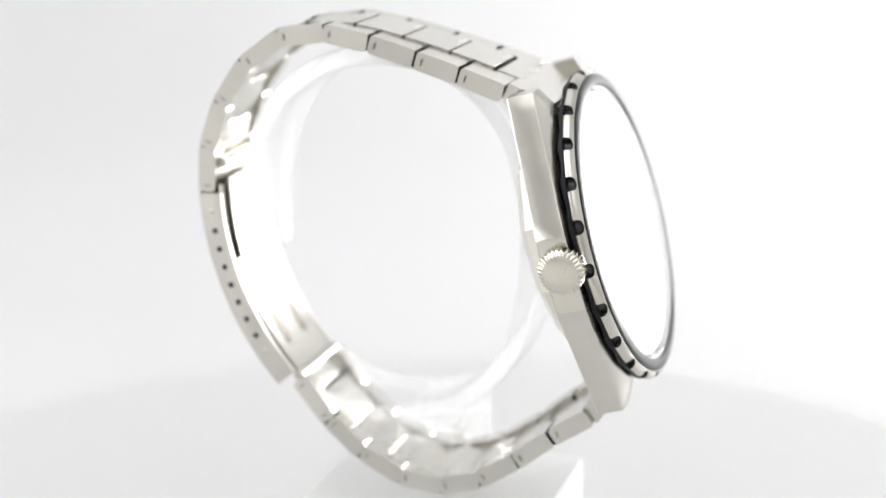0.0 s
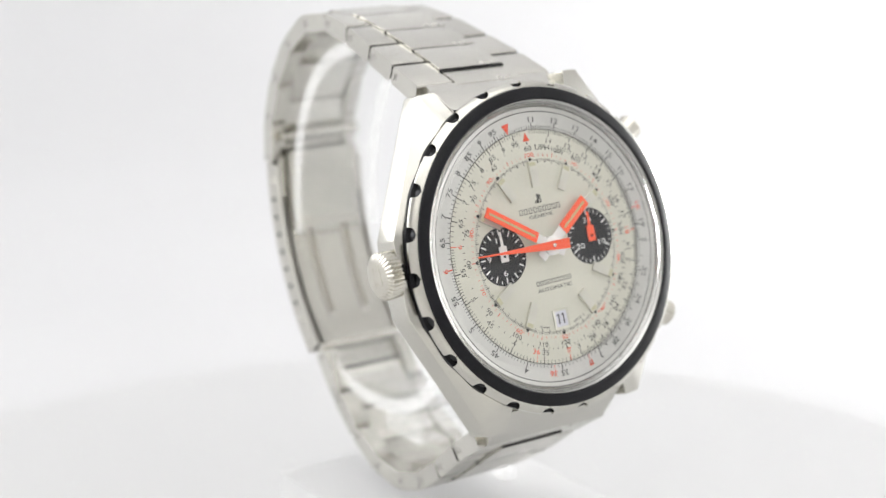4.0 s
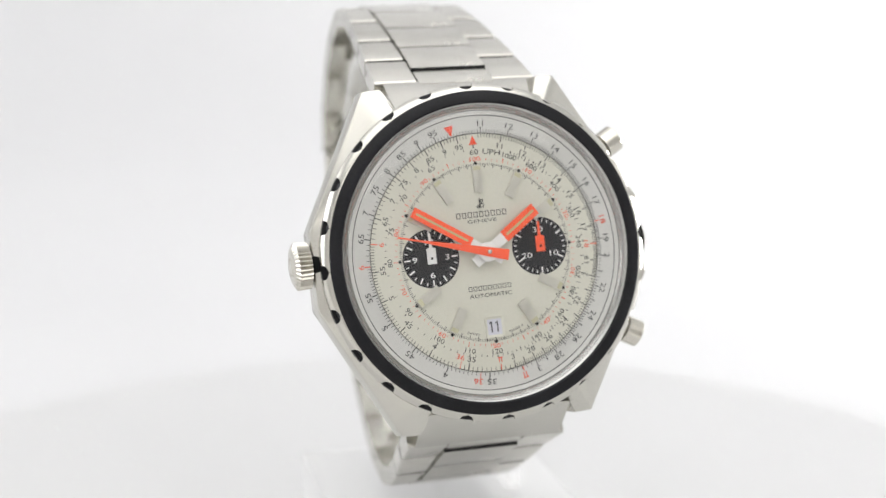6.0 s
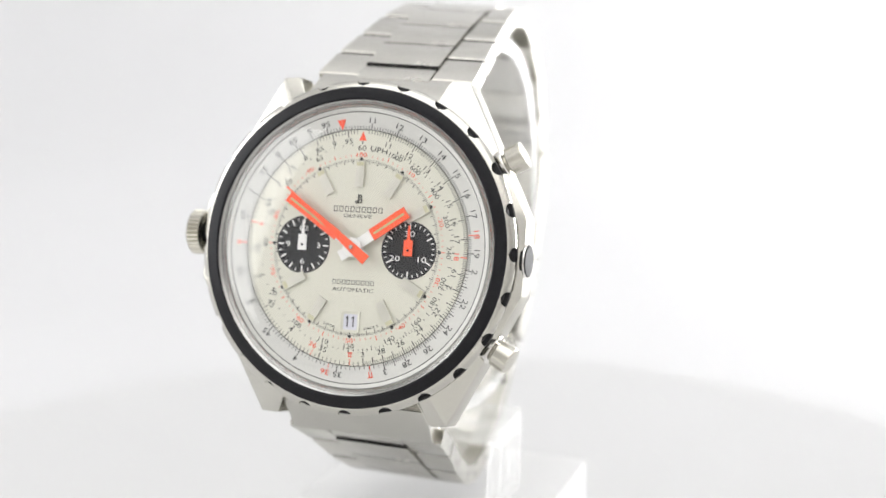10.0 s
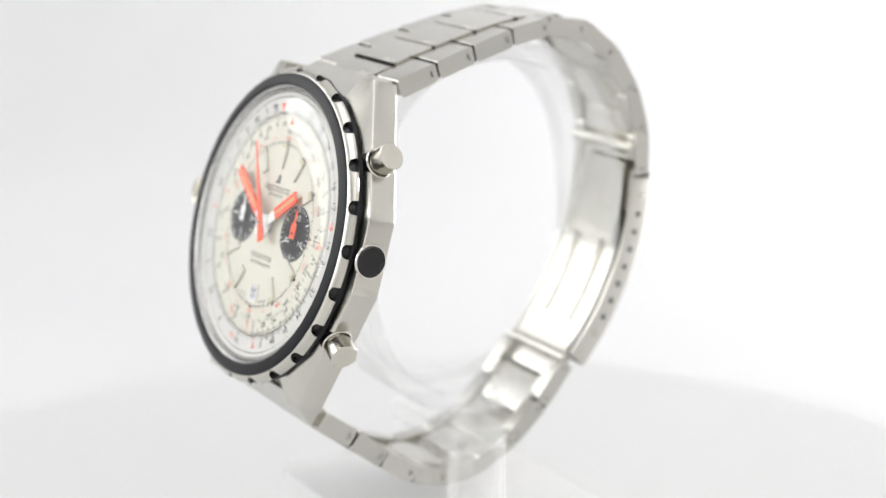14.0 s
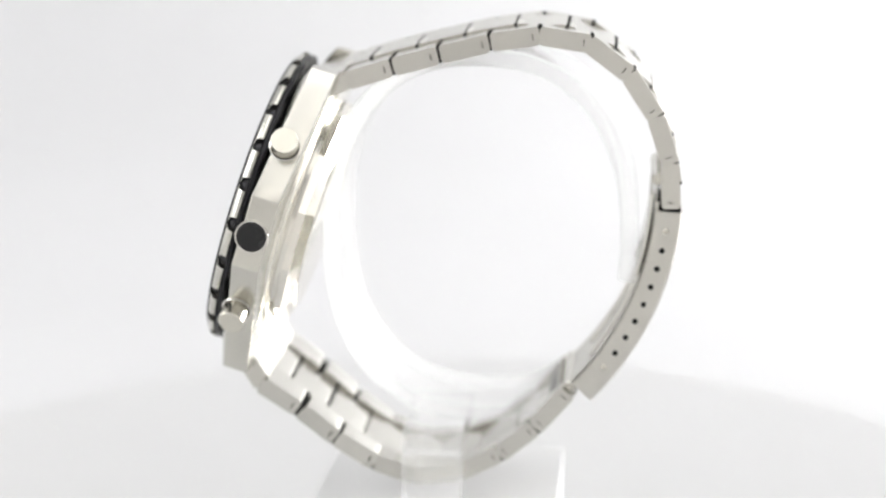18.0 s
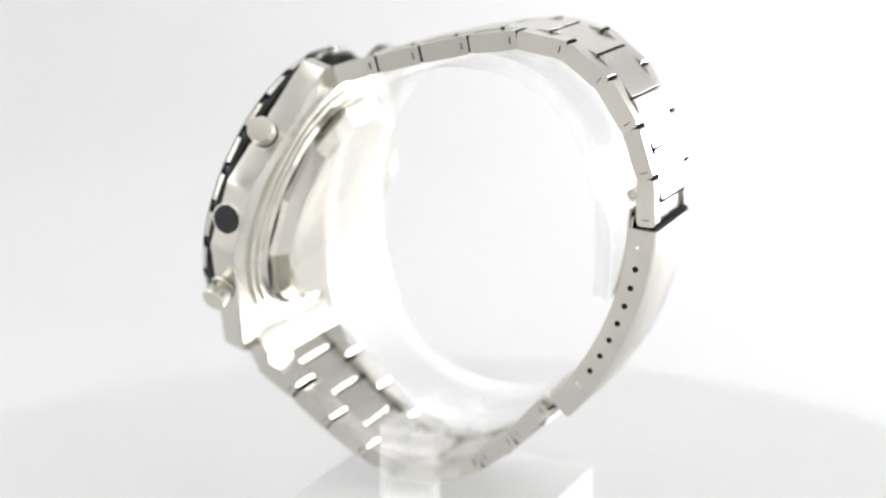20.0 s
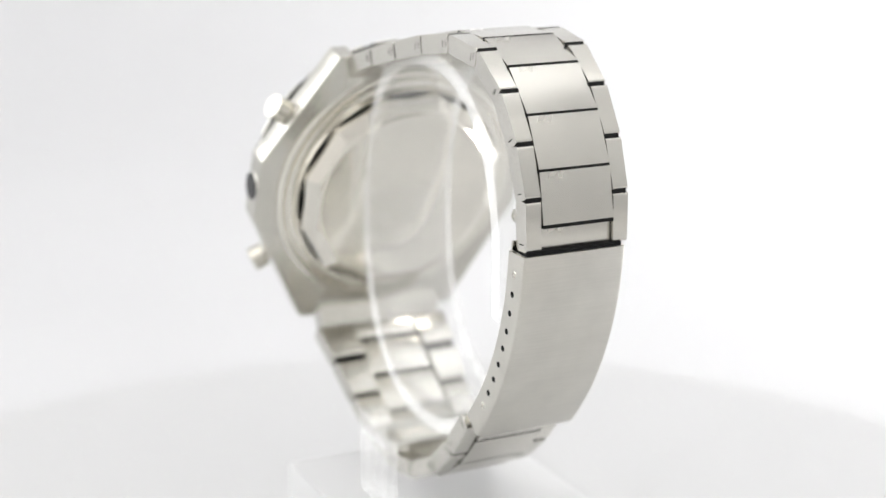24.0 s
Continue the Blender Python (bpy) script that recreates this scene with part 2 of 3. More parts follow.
def watch_stand():
    st = tagged(new("watch_stand"), "clear acrylic cuff stand that holds the wristwatch open", "stand")
    bm = bmesh.new()
    rings = []
    for k in range(73):
        a = -9 + (303 + 9) * k / 72
        o, i = cuff_point(a), cuff_point(a, -2.6)
        rings.append([bm.verts.new((x, y, z + LIFT - BASE)) for x, (y, z) in ((-8.6, o), (5.4, o), (5.4, i), (-8.6, i))])
    for a, b in zip(rings, rings[1:]):
        for j in range(4):
            bm.faces.new((a[j], a[(j + 1) % 4], b[(j + 1) % 4], b[j]))
    bm.faces.new(rings[0])
    bm.faces.new(rings[-1][::-1])
    es = [e for e in bm.edges if e.calc_face_angle(0) > 1.0]
    bmesh.ops.bevel(bm, geom=es, offset=0.3, segments=2, affect="EDGES")
    cuff = part("cuff", bm, ACRYLIC, st, "bent clear acrylic strip")
    # sawn edges of the strip, a hair proud of it
    for x in (-8.63, 5.43):
        bm = bmesh.new()
        rows = []
        for k in range(73):
            a = -9 + (303 + 9) * k / 72
            rows.append([bm.verts.new((x, y, z + LIFT - BASE)) for y, z in (cuff_point(a, -0.3), cuff_point(a, -2.3))])
        for a, b in zip(rows, rows[1:]):
            bm.faces.new((a[0], a[1], b[1], b[0]))
        part("sawn_edge", bm, SAWN, cuff, "frosted sawn edge").visible_shadow = False
    tab = part("arm", box(-7, 11.4, -4.4, 4.4, -96.3 + LIFT - BASE, -93.25 + LIFT - BASE, 0.3), POST, st)
    post = part("post", box(9.4, 11.4, -4.4, 4.4, 0.06, -96.35 + LIFT - BASE, 0.3), POST, st)
    low, top = -96.3 + LIFT - BASE, -93.25 + LIFT - BASE
    # thin milky bars put the edges' bright highlights into shape and colour
    for owner, (x0, x1, y0, y1, z0, z1) in ((tab, (-7, 11.4, -4.4, 4.4, low, top)), (post, (9.4, 11.4, -4.4, 4.4, 0.06, low - 0.05))):
        bm = bmesh.new()
        t = 0.16
        for x in (x0, x1 - t):
            for y in (y0, y1 - t):
                box(x - 0.02, x + t + 0.02, y - 0.02, y + t + 0.02, z0, z1, 0, bm)
            for z in (z0, z1 - t):
                box(x - 0.02, x + t + 0.02, y0 + t, y1 - t, z, z + t + 0.02, 0, bm)
        for y in (y0, y1 - t):
            for z in (z0, z1 - t):
                box(x0 + t, x1 - t, y - 0.02, y + t + 0.02, z, z + t + 0.02, 0, bm)
        part("polished_edge", bm, EDGE, owner, "thin milky bars drawn as the edges' highlights", smooth=0).visible_shadow = False
    for o in (cuff, tab, post):
        o.visible_shadow = False
    return st


# ---------------------------------------------------------------- watch head
TIP_IN, TIP, MID = (11.05, 23.3), (13.6, 23.2), (23.3, 5.2)


def case_outline():
    """Corners of the case, round the clock, with the heights of the front and back edges."""
    top = [((10.85, 20.2), -2.2, -6.4), (TIP_IN, -3.1, -7.0), (TIP, -3.2, -7.0), (MID, -1.5, -5.5)]
    low = [((x, -y), f, b) for (x, y), f, b in top[::-1]]
    half = top + low
    return half + [((-x, y), f, b) for (x, y), f, b in half[::-1]]


def build_case(watch):
    ring = case_outline()
    bm = bmesh.new()
    n = len(ring)
    per = 8
    outer = []
    for i in range(n):
        (p, f0, b0), (q, f1, b1) = ring[i], ring[(i + 1) % n]
        for k in range(per):
            w = k / per
            outer.append((p[0] + (q[0] - p[0]) * w, p[1] + (q[1] - p[1]) * w, f0 + (f1 - f0) * w, b0 + (b1 - b0) * w))
    rows = {"in": [], "front": [], "back": [], "hub": []}
    for x, y, f, b in outer:
        r = math.hypot(x, y)
        ux, uy = x / r, y / r
        rows["in"].append(bm.verts.new((ux * min(20.4, r - 0.3), uy * min(20.4, r - 0.3), -0.9)))
        rows["front"].append(bm.verts.new((x, y, f)))
        rows["back"].append(bm.verts.new((x, y, b)))
        rows["hub"].append(bm.verts.new((ux * 18.6, uy * 18.6, -6.3)))
    m = len(outer)
    for a, b in (("in", "front"), ("front", "back"), ("back", "hub")):
        for i in range(m):
            j = (i + 1) % m
            bm.faces.new((rows[a][i], rows[a][j], rows[b][j], rows[b][i]))
    bmesh.ops.remove_doubles(bm, verts=bm.verts[:], dist=0.01)
    bmesh.ops.recalc_face_normals(bm, faces=bm.faces[:])
    es = [e for e in bm.edges if len(e.link_faces) == 2 and e.calc_face_angle(0) > 0.35]
    bmesh.ops.bevel(bm, geom=es, offset=0.18, segments=2, affect="EDGES", profile=0.5)
    case = part("case", bm, STEEL, watch, "faceted satin steel case with four lugs", HEAD, smooth=20)
    # back: gasket step, faceted key ring, raised lid
    back = part("case_back", lathe([(18.9, -6.0), (18.9, -6.9), (18.2, -7.1), (17.7, -7.0), (17.5, -7.6), (17.3, -7.6)], 120), BACK_STEEL, watch, "polished screw-down case back", HEAD)
    part("case_ring", lathe([(20.4, -5.4), (20.4, -6.45), (20.1, -6.65), (19.3, -6.65), (19.1, -6.4), (18.9, -6.4)], 120), BACK_STEEL, back, "stepped ring round the case back")
    part("key_ring", lathe([(17.3, -7.5), (17.2, -8.7), (15.2, -9.9), (14.6, -9.9)], 12, start=0.2), BACK_STEEL, back, smooth=15)
    part("lid", lathe([(14.7, -9.8), (14.4, -10.1), (13.6, -10.15), (0, -10.4)], 96), BACK_STEEL, back)
    # black plug opposite the crown
    plug = part("side_plug", lathe([(0, 0.28), (1.95, 0.28), (2.12, 0.1), (2.12, -0.5)], 48), CAP_BLACK, watch, "black round plug in the case side",
                HEAD @ pose(23.3 * MM, -0.4 * MM, -3.1 * MM, 0, 90, 0))
    part("plug_rim", lathe([(2.14, 0.0), (2.16, 0.16), (2.36, 0.16), (2.42, 0.0)], 48), POLISHED, plug)
    return case


def build_bezel(watch):
    # black ring with a chamfered crown, and a flange below
    prof = [(19.9, 0.5), (19.95, 1.25), (20.15, 1.4), (21.3, 1.26), (21.6, 1.1), (21.66, 0.96), (21.66, -0.25), (22.35, -0.35), (22.4, -0.85), (22.0, -1.1), (20.2, -1.1)]
    ring = lathe(prof, 288)
    for v in ring.verts:
        if v.co.z < -0.2 and math.hypot(v.co.x, v.co.y) > 21.9:
            wave = 0.5 + 0.5 * math.cos(24 * (math.atan2(v.co.y, v.co.x) - radians(0.6)))
            v.co.z -= 0.22 * wave
            v.co.xy *= 1 + 0.005 * wave
    bez = part("bezel", ring, BLACK, watch, "black rotating bezel ring", HEAD)
    inner = part("crystal_ring", lathe([(19.06, 0.42), (19.12, 0.56), (19.5, 0.86), (19.92, 1.12), (19.95, 0.6)], 144), RIM_STEEL, watch, "satin steel ring round the crystal", HEAD)
    part("inner_ring", lathe([(18.44, 0.16), (18.46, 0.26), (18.98, 0.4), (19.0, 0.3)], 144), RING_WHITE, inner, "pale inner ring")
    part("ring_groove", lathe([(18.34, 0.14), (18.45, 0.17)], 144), DARK, inner)
    part("ring_groove", lathe([(18.98, 0.33), (19.08, 0.44)], 144), DARK, inner)
    # twenty-four steel pads, half-round notches open to the back between them
    bm = bmesh.new()
    low, high = -0.3, 0.98
    levels = [(22.58, low, 1.0), (22.66, low + 0.18, 0.99), (22.62, low + 0.45, 0.97), (22.42, low + 0.74, 0.93), (22.22, low + 0.92, 0.82), (22.08, low + 1.02, 0.66), (21.98, low + 1.08, 0.46), (21.92, low + 1.12, 0.25), (21.88, low + 1.14, 0.05), (21.75, high - 0.06, 0.03), (21.62, high - 0.04, 0.03)]
    rows = []
    for rr, z, gap in levels:
        half = radians(7.5) - gap / 22.3
        outer = [bm.verts.new((rr * math.cos(half * (k / 4 - 1)), rr * math.sin(half * (k / 4 - 1)), z)) for k in range(9)]
        inner = [bm.verts.new((21.6 * math.cos(half * (k / 4 - 1)), 21.6 * math.sin(half * (k / 4 - 1)), z)) for k in (0, 8)]
        rows.append([inner[0]] + outer + [inner[1]])
    for p, q in zip(rows, rows[1:]):
        for k in range(10):
            bm.faces.new((p[k], p[k + 1], q[k + 1], q[k]))
    bm.faces.new(rows[0][::-1])
    first = part("pad", bm, STEEL, bez, "bright steel grip pad", smooth=25)
    scoop = bmesh.new()
    bmesh.ops.create_uvsphere(scoop, u_segments=20, v_segments=10, radius=1.0)
    scoop.transform(Matrix.Translation((21.4, 0, -0.3)) @ Matrix.Diagonal((0.6, 1.0, 1.0, 1)))
    bmesh.ops.bisect_plane(scoop, geom=scoop.verts[:] + scoop.edges[:] + scoop.faces[:], plane_co=(0, 0, -0.3), plane_no=(0, 0, -1), clear_outer=True)
    notch = part("notch", scoop, NOTCH, bez)
    for k in range(24):
        for ob, turn in ((first, 7.5 + 15 * k), (notch, 15 * k)):
            o = ob if k == 0 else ob.copy()
            if k:
                scene.collection.objects.link(o)
            o.matrix_basis = pose(0, 0, 0, 0, 0, turn + 0.6)
    return bez


def build_crown(watch):
    bm = bmesh.new()
    steps = 30 * 6
    prof = [(2.2, 0.0), (2.75, 0.25), (2.85, 1.95), (2.45, 2.4), (1.9, 2.55), (0, 2.65)]
    rings = []
    for idx, (r, h) in enumerate(prof):
        ring = []
        for i in range(steps if r else 1):
            a = 2 * math.pi * i / steps
            flute = 0.34 * (0.5 + 0.5 * math.cos(30 * a)) if idx in (1, 2) else 0.0
            ring.append(bm.verts.new(((r + flute) * math.cos(a), (r + flute) * math.sin(a), h)))
        rings.append(ring)
    for a, b in zip(rings, rings[1:]):
        for i in range(steps):
            j = (i + 1) % steps
            bm.faces.new((a[i], a[j], b[j], b[i]) if len(b) > 1 else (a[i], a[j], b[0]))
    crown = part("crown", bm, WARM_STEEL, watch, "fluted steel winding crown", HEAD @ pose(-23.45 * MM, 1.0 * MM, -2.7 * MM, 0, -90, 0), smooth=25)
    # raised mark on the cap: a plain bar beside two loops
    mark = bmesh.new()
    for cx, cy, r in ((0.35, 0.55, 0.55), (0.4, -0.55, 0.62)):
        join(mark, lathe([(r - 0.09, 2.55), (r - 0.09, 2.62), (r + 0.09, 2.62), (r + 0.09, 2.55)], 24), Matrix.Translation((cx, cy, 0)))
    box(-0.75, -0.55, -1.2, 1.2, 2.5, 2.62, 0, mark)
    part("crown_mark", mark, WARM_STEEL, crown, "raised mark on the crown")
    stem = part("crown_tube", lathe([(1.7, -1.0), (1.7, 0.2)], 32), DARK, crown)
    return stem


def build_pushers(watch):
    side = math.degrees(math.atan2(9.8, 18.0))
    for sign in (1, -1):
        at = HEAD @ pose(18.85 * MM, sign * 12.15 * MM, -3.5 * MM) @ pose(0, 0, 0, 0, 0, sign * side) @ pose(0, 0, 0, 0, 90, 0)
        push = part("pusher", lathe([(1.3, 1.05), (1.82, 1.1), (1.9, 1.2), (1.9, 3.3), (1.8, 3.42), (0, 3.46)], 48), WARM_STEEL, watch, "polished chronograph pusher", at)
        part("neck", lathe([(1.15, -0.6), (1.15, 1.0)], 32), WARM_STEEL, push)
        part("collar", lathe([(1.2, 0.5), (1.6, 0.66), (2.05, 0.72), (2.2, 0.55), (2.2, -0.3)], 40), POLISHED, push)


# numbers of a slide-rule scale; those in the second list are red
RULE = ["11", "12", "13", "14", "15", "16", "17", "18", "19", "2", "22", "24", "26", "28", "3", "\u03c0", "35", "36", "4", "45", "5", "55", "6", "65", "7", "75", "8", "85", "9", "95"]
RULE_LEAN = {"36": 1.0, "35": -0.9}
RULE_RED = ["18", "\u03c0", "36", "6"]


def rule_value(s):
    v = 31.4159 if s == "\u03c0" else float(s)
    return v * 10 if v < 10 else v


def rule_angle(v):
    return 360 * math.log10(v / 10)


def rule_steps():
    v = 10.0
    while v < 99.99:
        step = 0.1 if v < 20 else 0.2 if v < 30 else 0.5 if v < 60 else 1.0
        yield v, abs(v - round(v)) < 0.01 and (v < 30 or abs(v % 5) < 0.01 or v > 60 and abs(v % 5) < 0.01)
        v = round(v + step, 3)


def small_pi(bm, x, y, z, height, turn):
    """The Greek letter as three strokes."""
    c, s = math.cos(radians(turn)), math.sin(radians(turn))
    h = height / 2
    for x0, x1, y0, y1 in ((-h, h, h - 0.14, h), (-h * 0.65, -h * 0.65 + 0.14, -h, h), (h * 0.65 - 0.14, h * 0.65, -h, h)):
        vs = [bm.verts.new((x + c * px - s * py, y + s * px + c * py, z)) for px, py in ((x0, y0), (x1, y0), (x1, y1), (x0, y1))]
        bm.faces.new(vs)


def word_bars(bm, count, y, wide, height, z):
    """A name as plain upright boxes of its letters' size, each an outline with one bar across."""
    pitch = wide / count
    half, pen = pitch * 0.36, height * 0.13
    for k in range(count):
        x = -wide / 2 + pitch * (k + 0.5)
        for x0, x1, y0, y1 in ((x - half, x - half + pen, -0.5, 0.5), (x + half - pen, x + half, -0.5, 0.5),
                               (x - half + pen, x + half - pen, 0.5 - 0.13, 0.5), (x - half + pen, x + half - pen, -0.5, -0.5 + 0.13)):
            bm.faces.new([bm.verts.new((px, y + py * height, z)) for px, py in ((x0, y0), (x1, y0), (x1, y1), (x0, y1))])


# units per hour: the written values, and the steps between them
HOURLY = (1000, 600, 400, 300, 240, 200, 180, 160, 140, 120, 110, 100, 90, 80, 75, 70, 65)
HOURLY_STEPS = ((60, 80, 1, 5), (80, 160, 2, 10), (160, 200, 5, 10), (200, 300, 10, 20), (300, 400, 20, 50), (400, 600, 25, 100), (600, 1000, 50, 100))


def build_dial(watch):
    # plate with pierced sub-dials and date: a disc of the centre, and a sloped scale ring
    dial = part("dial", lathe([(0, 0.0), (16.02, 0.0), (16.02, -0.6)], 144), SILVERED, watch, "silver-cream dial plate", HEAD)
    scale = part("scale_ring", lathe([(16.06, -0.3), (16.06, 0.02), (18.33, 0.2), (18.36, -0.3)], 144), RING_WHITE, watch, "silver-white turning slide-rule ring", HEAD)
    z = 0.022

    def outer_z(r):
        return 0.02 + 0.18 * (r - 16.06) / 2.27 + 0.03

    def is_red(v):
        return abs(v - 18) < 0.01 or abs(v - 36) < 0.01 or abs(v - 60) < 0.01

    black, red = bmesh.new(), bmesh.new()
    shift = -10.6
    for v, major in rule_steps():
        tick(red if is_red(v) else black, 16.1, 16.86 if major or is_red(v) else 16.5, rule_angle(v) + shift, 0.13 if major else 0.075, outer_z(16.9) if major else outer_z(16.55))
    for s in RULE:
        a = rule_angle(rule_value(s)) + shift
        bm = red if s in RULE_RED else black
        if s == "\u03c0":
            x, y = around(17.3, a)
            small_pi(bm, x, y, outer_z(17.9), 0.8, -a)
            tick(bm, 16.1, 16.75, a, 0.11, outer_z(16.9))
        else:
            write_round(bm, s, 17.3, a + RULE_LEAN.get(s, 0.0), outer_z(17.85), 0.76, upright=False, wide=1.3)
    tri = [around(16.02, shift), around(17.5, shift - 2.1), around(17.5, shift + 2.1)]
    red.faces.new([red.verts.new((x, y, outer_z(17.5))) for x, y in tri])
    tagged(part("outer_numerals", black, INK, scale, "black slide-rule numerals and ticks", smooth=0), kind="stuff")
    tagged(part("outer_red_numerals", red, RED_INK, scale, "orange-red slide-rule marks", smooth=0), kind="stuff")

    black, red = bmesh.new(), bmesh.new()
    flat_ring(black, 15.93, 16.01, z)
    for v, major in rule_steps():
        if rule_angle(v) < 2.5 or rule_angle(v) > 357.5:
            continue
        tick(red if is_red(v) else black, 14.98 if major or is_red(v) else 15.4, 15.93, rule_angle(v), 0.13 if major else 0.075, z)
    for s in RULE:
        a = rule_angle(rule_value(s))
        bm = red if s in RULE_RED else black
        if s == "\u03c0":
            x, y = around(14.48, a)
            small_pi(bm, x, y, z, 0.7, -a + (180 if 95 < a < 265 else 0))
            tick(bm, 15.05, 15.9, a, 0.11, z)
        else:
            write_round(bm, s, 14.45, a + RULE_LEAN.get(s, 0.0), z, 0.7, wide=1.28)
    tri = [around(15.72, 0.0), around(14.5, 2.2), around(14.5, -2.2)]
    red.faces.new([red.verts.new((x, y, z)) for x, y in tri])
    tick(black, 14.02, 14.46, 0, 0.14, z)
    # units per hour
    for v in HOURLY:
        a = 360 * 60 / v
        write_round(black, str(v), 13.34, a, z, 0.66, wide=1.22)
        tick(black, 13.8, 14.12, a, 0.15, z)
    for low, high, step, tall in HOURLY_STEPS:
        for v in range(low + step, high, step):
            a = 360 * 60 / v
            if v in HOURLY or a > 357 or a < 24:
                continue
            tick(black, 13.45 if v % tall == 0 else 13.72, 14.02, a, 0.09 if v % tall == 0 else 0.075, z)
    write_round(black, "60", 13.5, 0, z, 0.7, wide=1.3)
    write_round(black, "UPH", 13.5, 10.4, z, 0.72, wide=1.3)
    # minute track with fifths, hour dots, hundredths in red
    for k in range(300):
        tick(black, 11.62 if k % 5 else 11.35, 11.98, 1.2 * k, 0.06 if k % 5 else 0.1, z)
    for k in range(12):
        x, y = around(12.0, 30 * k)
        vs = [black.verts.new((x + 0.23 * math.cos(radians(30 * j)), y + 0.23 * math.sin(radians(30 * j)), z + 0.008)) for j in range(12)]
        black.faces.new(vs)
    for k in range(100):
        if k % 10:
            tick(red, 12.25, 12.85 if k % 5 == 0 else 12.58, 3.6 * k, 0.1 if k % 5 == 0 else 0.06, z)
    for k in range(1, 11):
        write_round(red, str(10 * k), 12.58, 36 * k % 360, z + 0.006, 0.6, wide=1.3)
    # words; the maker's name and the model's are plain boxes
    write(black, "GENEVE", 0, 4.25, z, 0.46, 0, 1.75)
    write(black, "AUTOMATIC", 0, -5.72, z, 0.5, 0, 1.45)
    write_round(black, "SWISS", 11.05, 196.0, z, 0.3, wide=1.5)
    write_round(black, "MADE T", 11.05, 164.0, z, 0.3, wide=1.4)
    word_bars(black, 9, 5.15, 7.3, 0.76, z)
    word_bars(black, 9, -4.72, 6.2, 0.62, z)
    # applied mark under twelve
    mark = bmesh.new()
    for cy, rr in ((6.3, 0.3), (6.9, 0.24)):
        join(mark, lathe([(rr - 0.1, z), (rr - 0.1, 0.1), (rr, 0.1), (rr, z)], 20), Matrix.Translation((0.22, cy, 0)))
    box(-0.12, -0.02, 5.95, 7.25, z, 0.1, 0, mark)
    join(mark, lathe([(0.12, z), (0.12, 0.1), (0.2, 0.1), (0.2, z)], 16), Matrix.Translation((-0.32, 6.15, 0)))
    part("dial_mark", mark, INK, dial, "small dark applied mark")
    tagged(part("dial_print", black, INK, dial, "black printed scales, numerals and words", smooth=0), kind="stuff")
    tagged(part("red_print", red, RED_INK, dial, "orange-red printed scale", smooth=0), kind="stuff")

    # applied hour batons
    for k in (0, 1, 2, 4, 5, 7, 8, 10, 11):
        at = pose(0, 0, 0, 0, 0, -30 * k)
        bar = part("hour_marker", box(-0.62, 0.62, 8.2, 11.7, 0.0, 0.36, 0.14), BATON, dial, "applied steel baton marker", at)
        part("lume_tip", box(-0.5, 0.5, 11.05, 11.6, 0.355, 0.4), MARKER_LUME, bar, "pale luminous tip")

    # date window with a bevelled frame
    date = part("date_frame", bmesh.new(), SILVERED, dial, "bevelled silver frame of the date window")
    bm = bmesh.new()
    loops = []
    for w, h, zz in ((1.36, 1.42, 0.03), (1.34, 1.4, 0.14), (1.0, 1.06, 0.05), (1.0, 1.06, 0.028)):
        loops.append([bm.verts.new((sx * w * MM, (-10.05 + sy * h) * MM, zz * MM)) for sx, sy in ((-1, -1), (1, -1), (1, 1), (-1, 1))])
    for a, b in zip(loops, loops[1:]):
        for j in range(4):
            bm.faces.new((a[j], a[(j + 1) % 4], b[(j + 1) % 4], b[j]))
    bmesh.ops.recalc_face_normals(bm, faces=bm.faces[:])
    bm.to_mesh(date.data)
    bm.free()
    bm = bmesh.new()
    part("date_disc", prism([(-1.0, -11.11), (1.0, -11.11), (1.0, -8.99), (-1.0, -8.99)], 0.024, 0.03), DATE_WHITE, date, "pale blue-grey date disc", smooth=0)
    for cx in (-0.42, 0.42):
        prism([(cx - 0.09, -10.75), (cx + 0.09, -10.75), (cx + 0.09, -9.3), (cx - 0.09, -9.3), (cx - 0.3, -9.52), (cx - 0.3, -9.66), (cx - 0.09, -9.52)], 0.034, 0.04, 0.0, bm)
    part("date_numeral", bm, INK, date, "black date numeral", smooth=0)
    return dial


def sub_hand(watch, name, mat, at, label):
    bm = bmesh.new()
    prism([(-0.62, -0.75), (0.62, -0.75), (0.62, 1.35), (0.2, 1.45), (0.14, 3.35), (-0.14, 3.35), (-0.2, 1.45), (-0.62, 1.35)], 0.0, 0.12, 0.0, bm)
    hand = part(name, bm, mat, watch, label, at)
    part("pin", lathe([(0.17, 0.1), (0.17, 0.2), (0, 0.22)], 16), DARK, hand)
    return hand


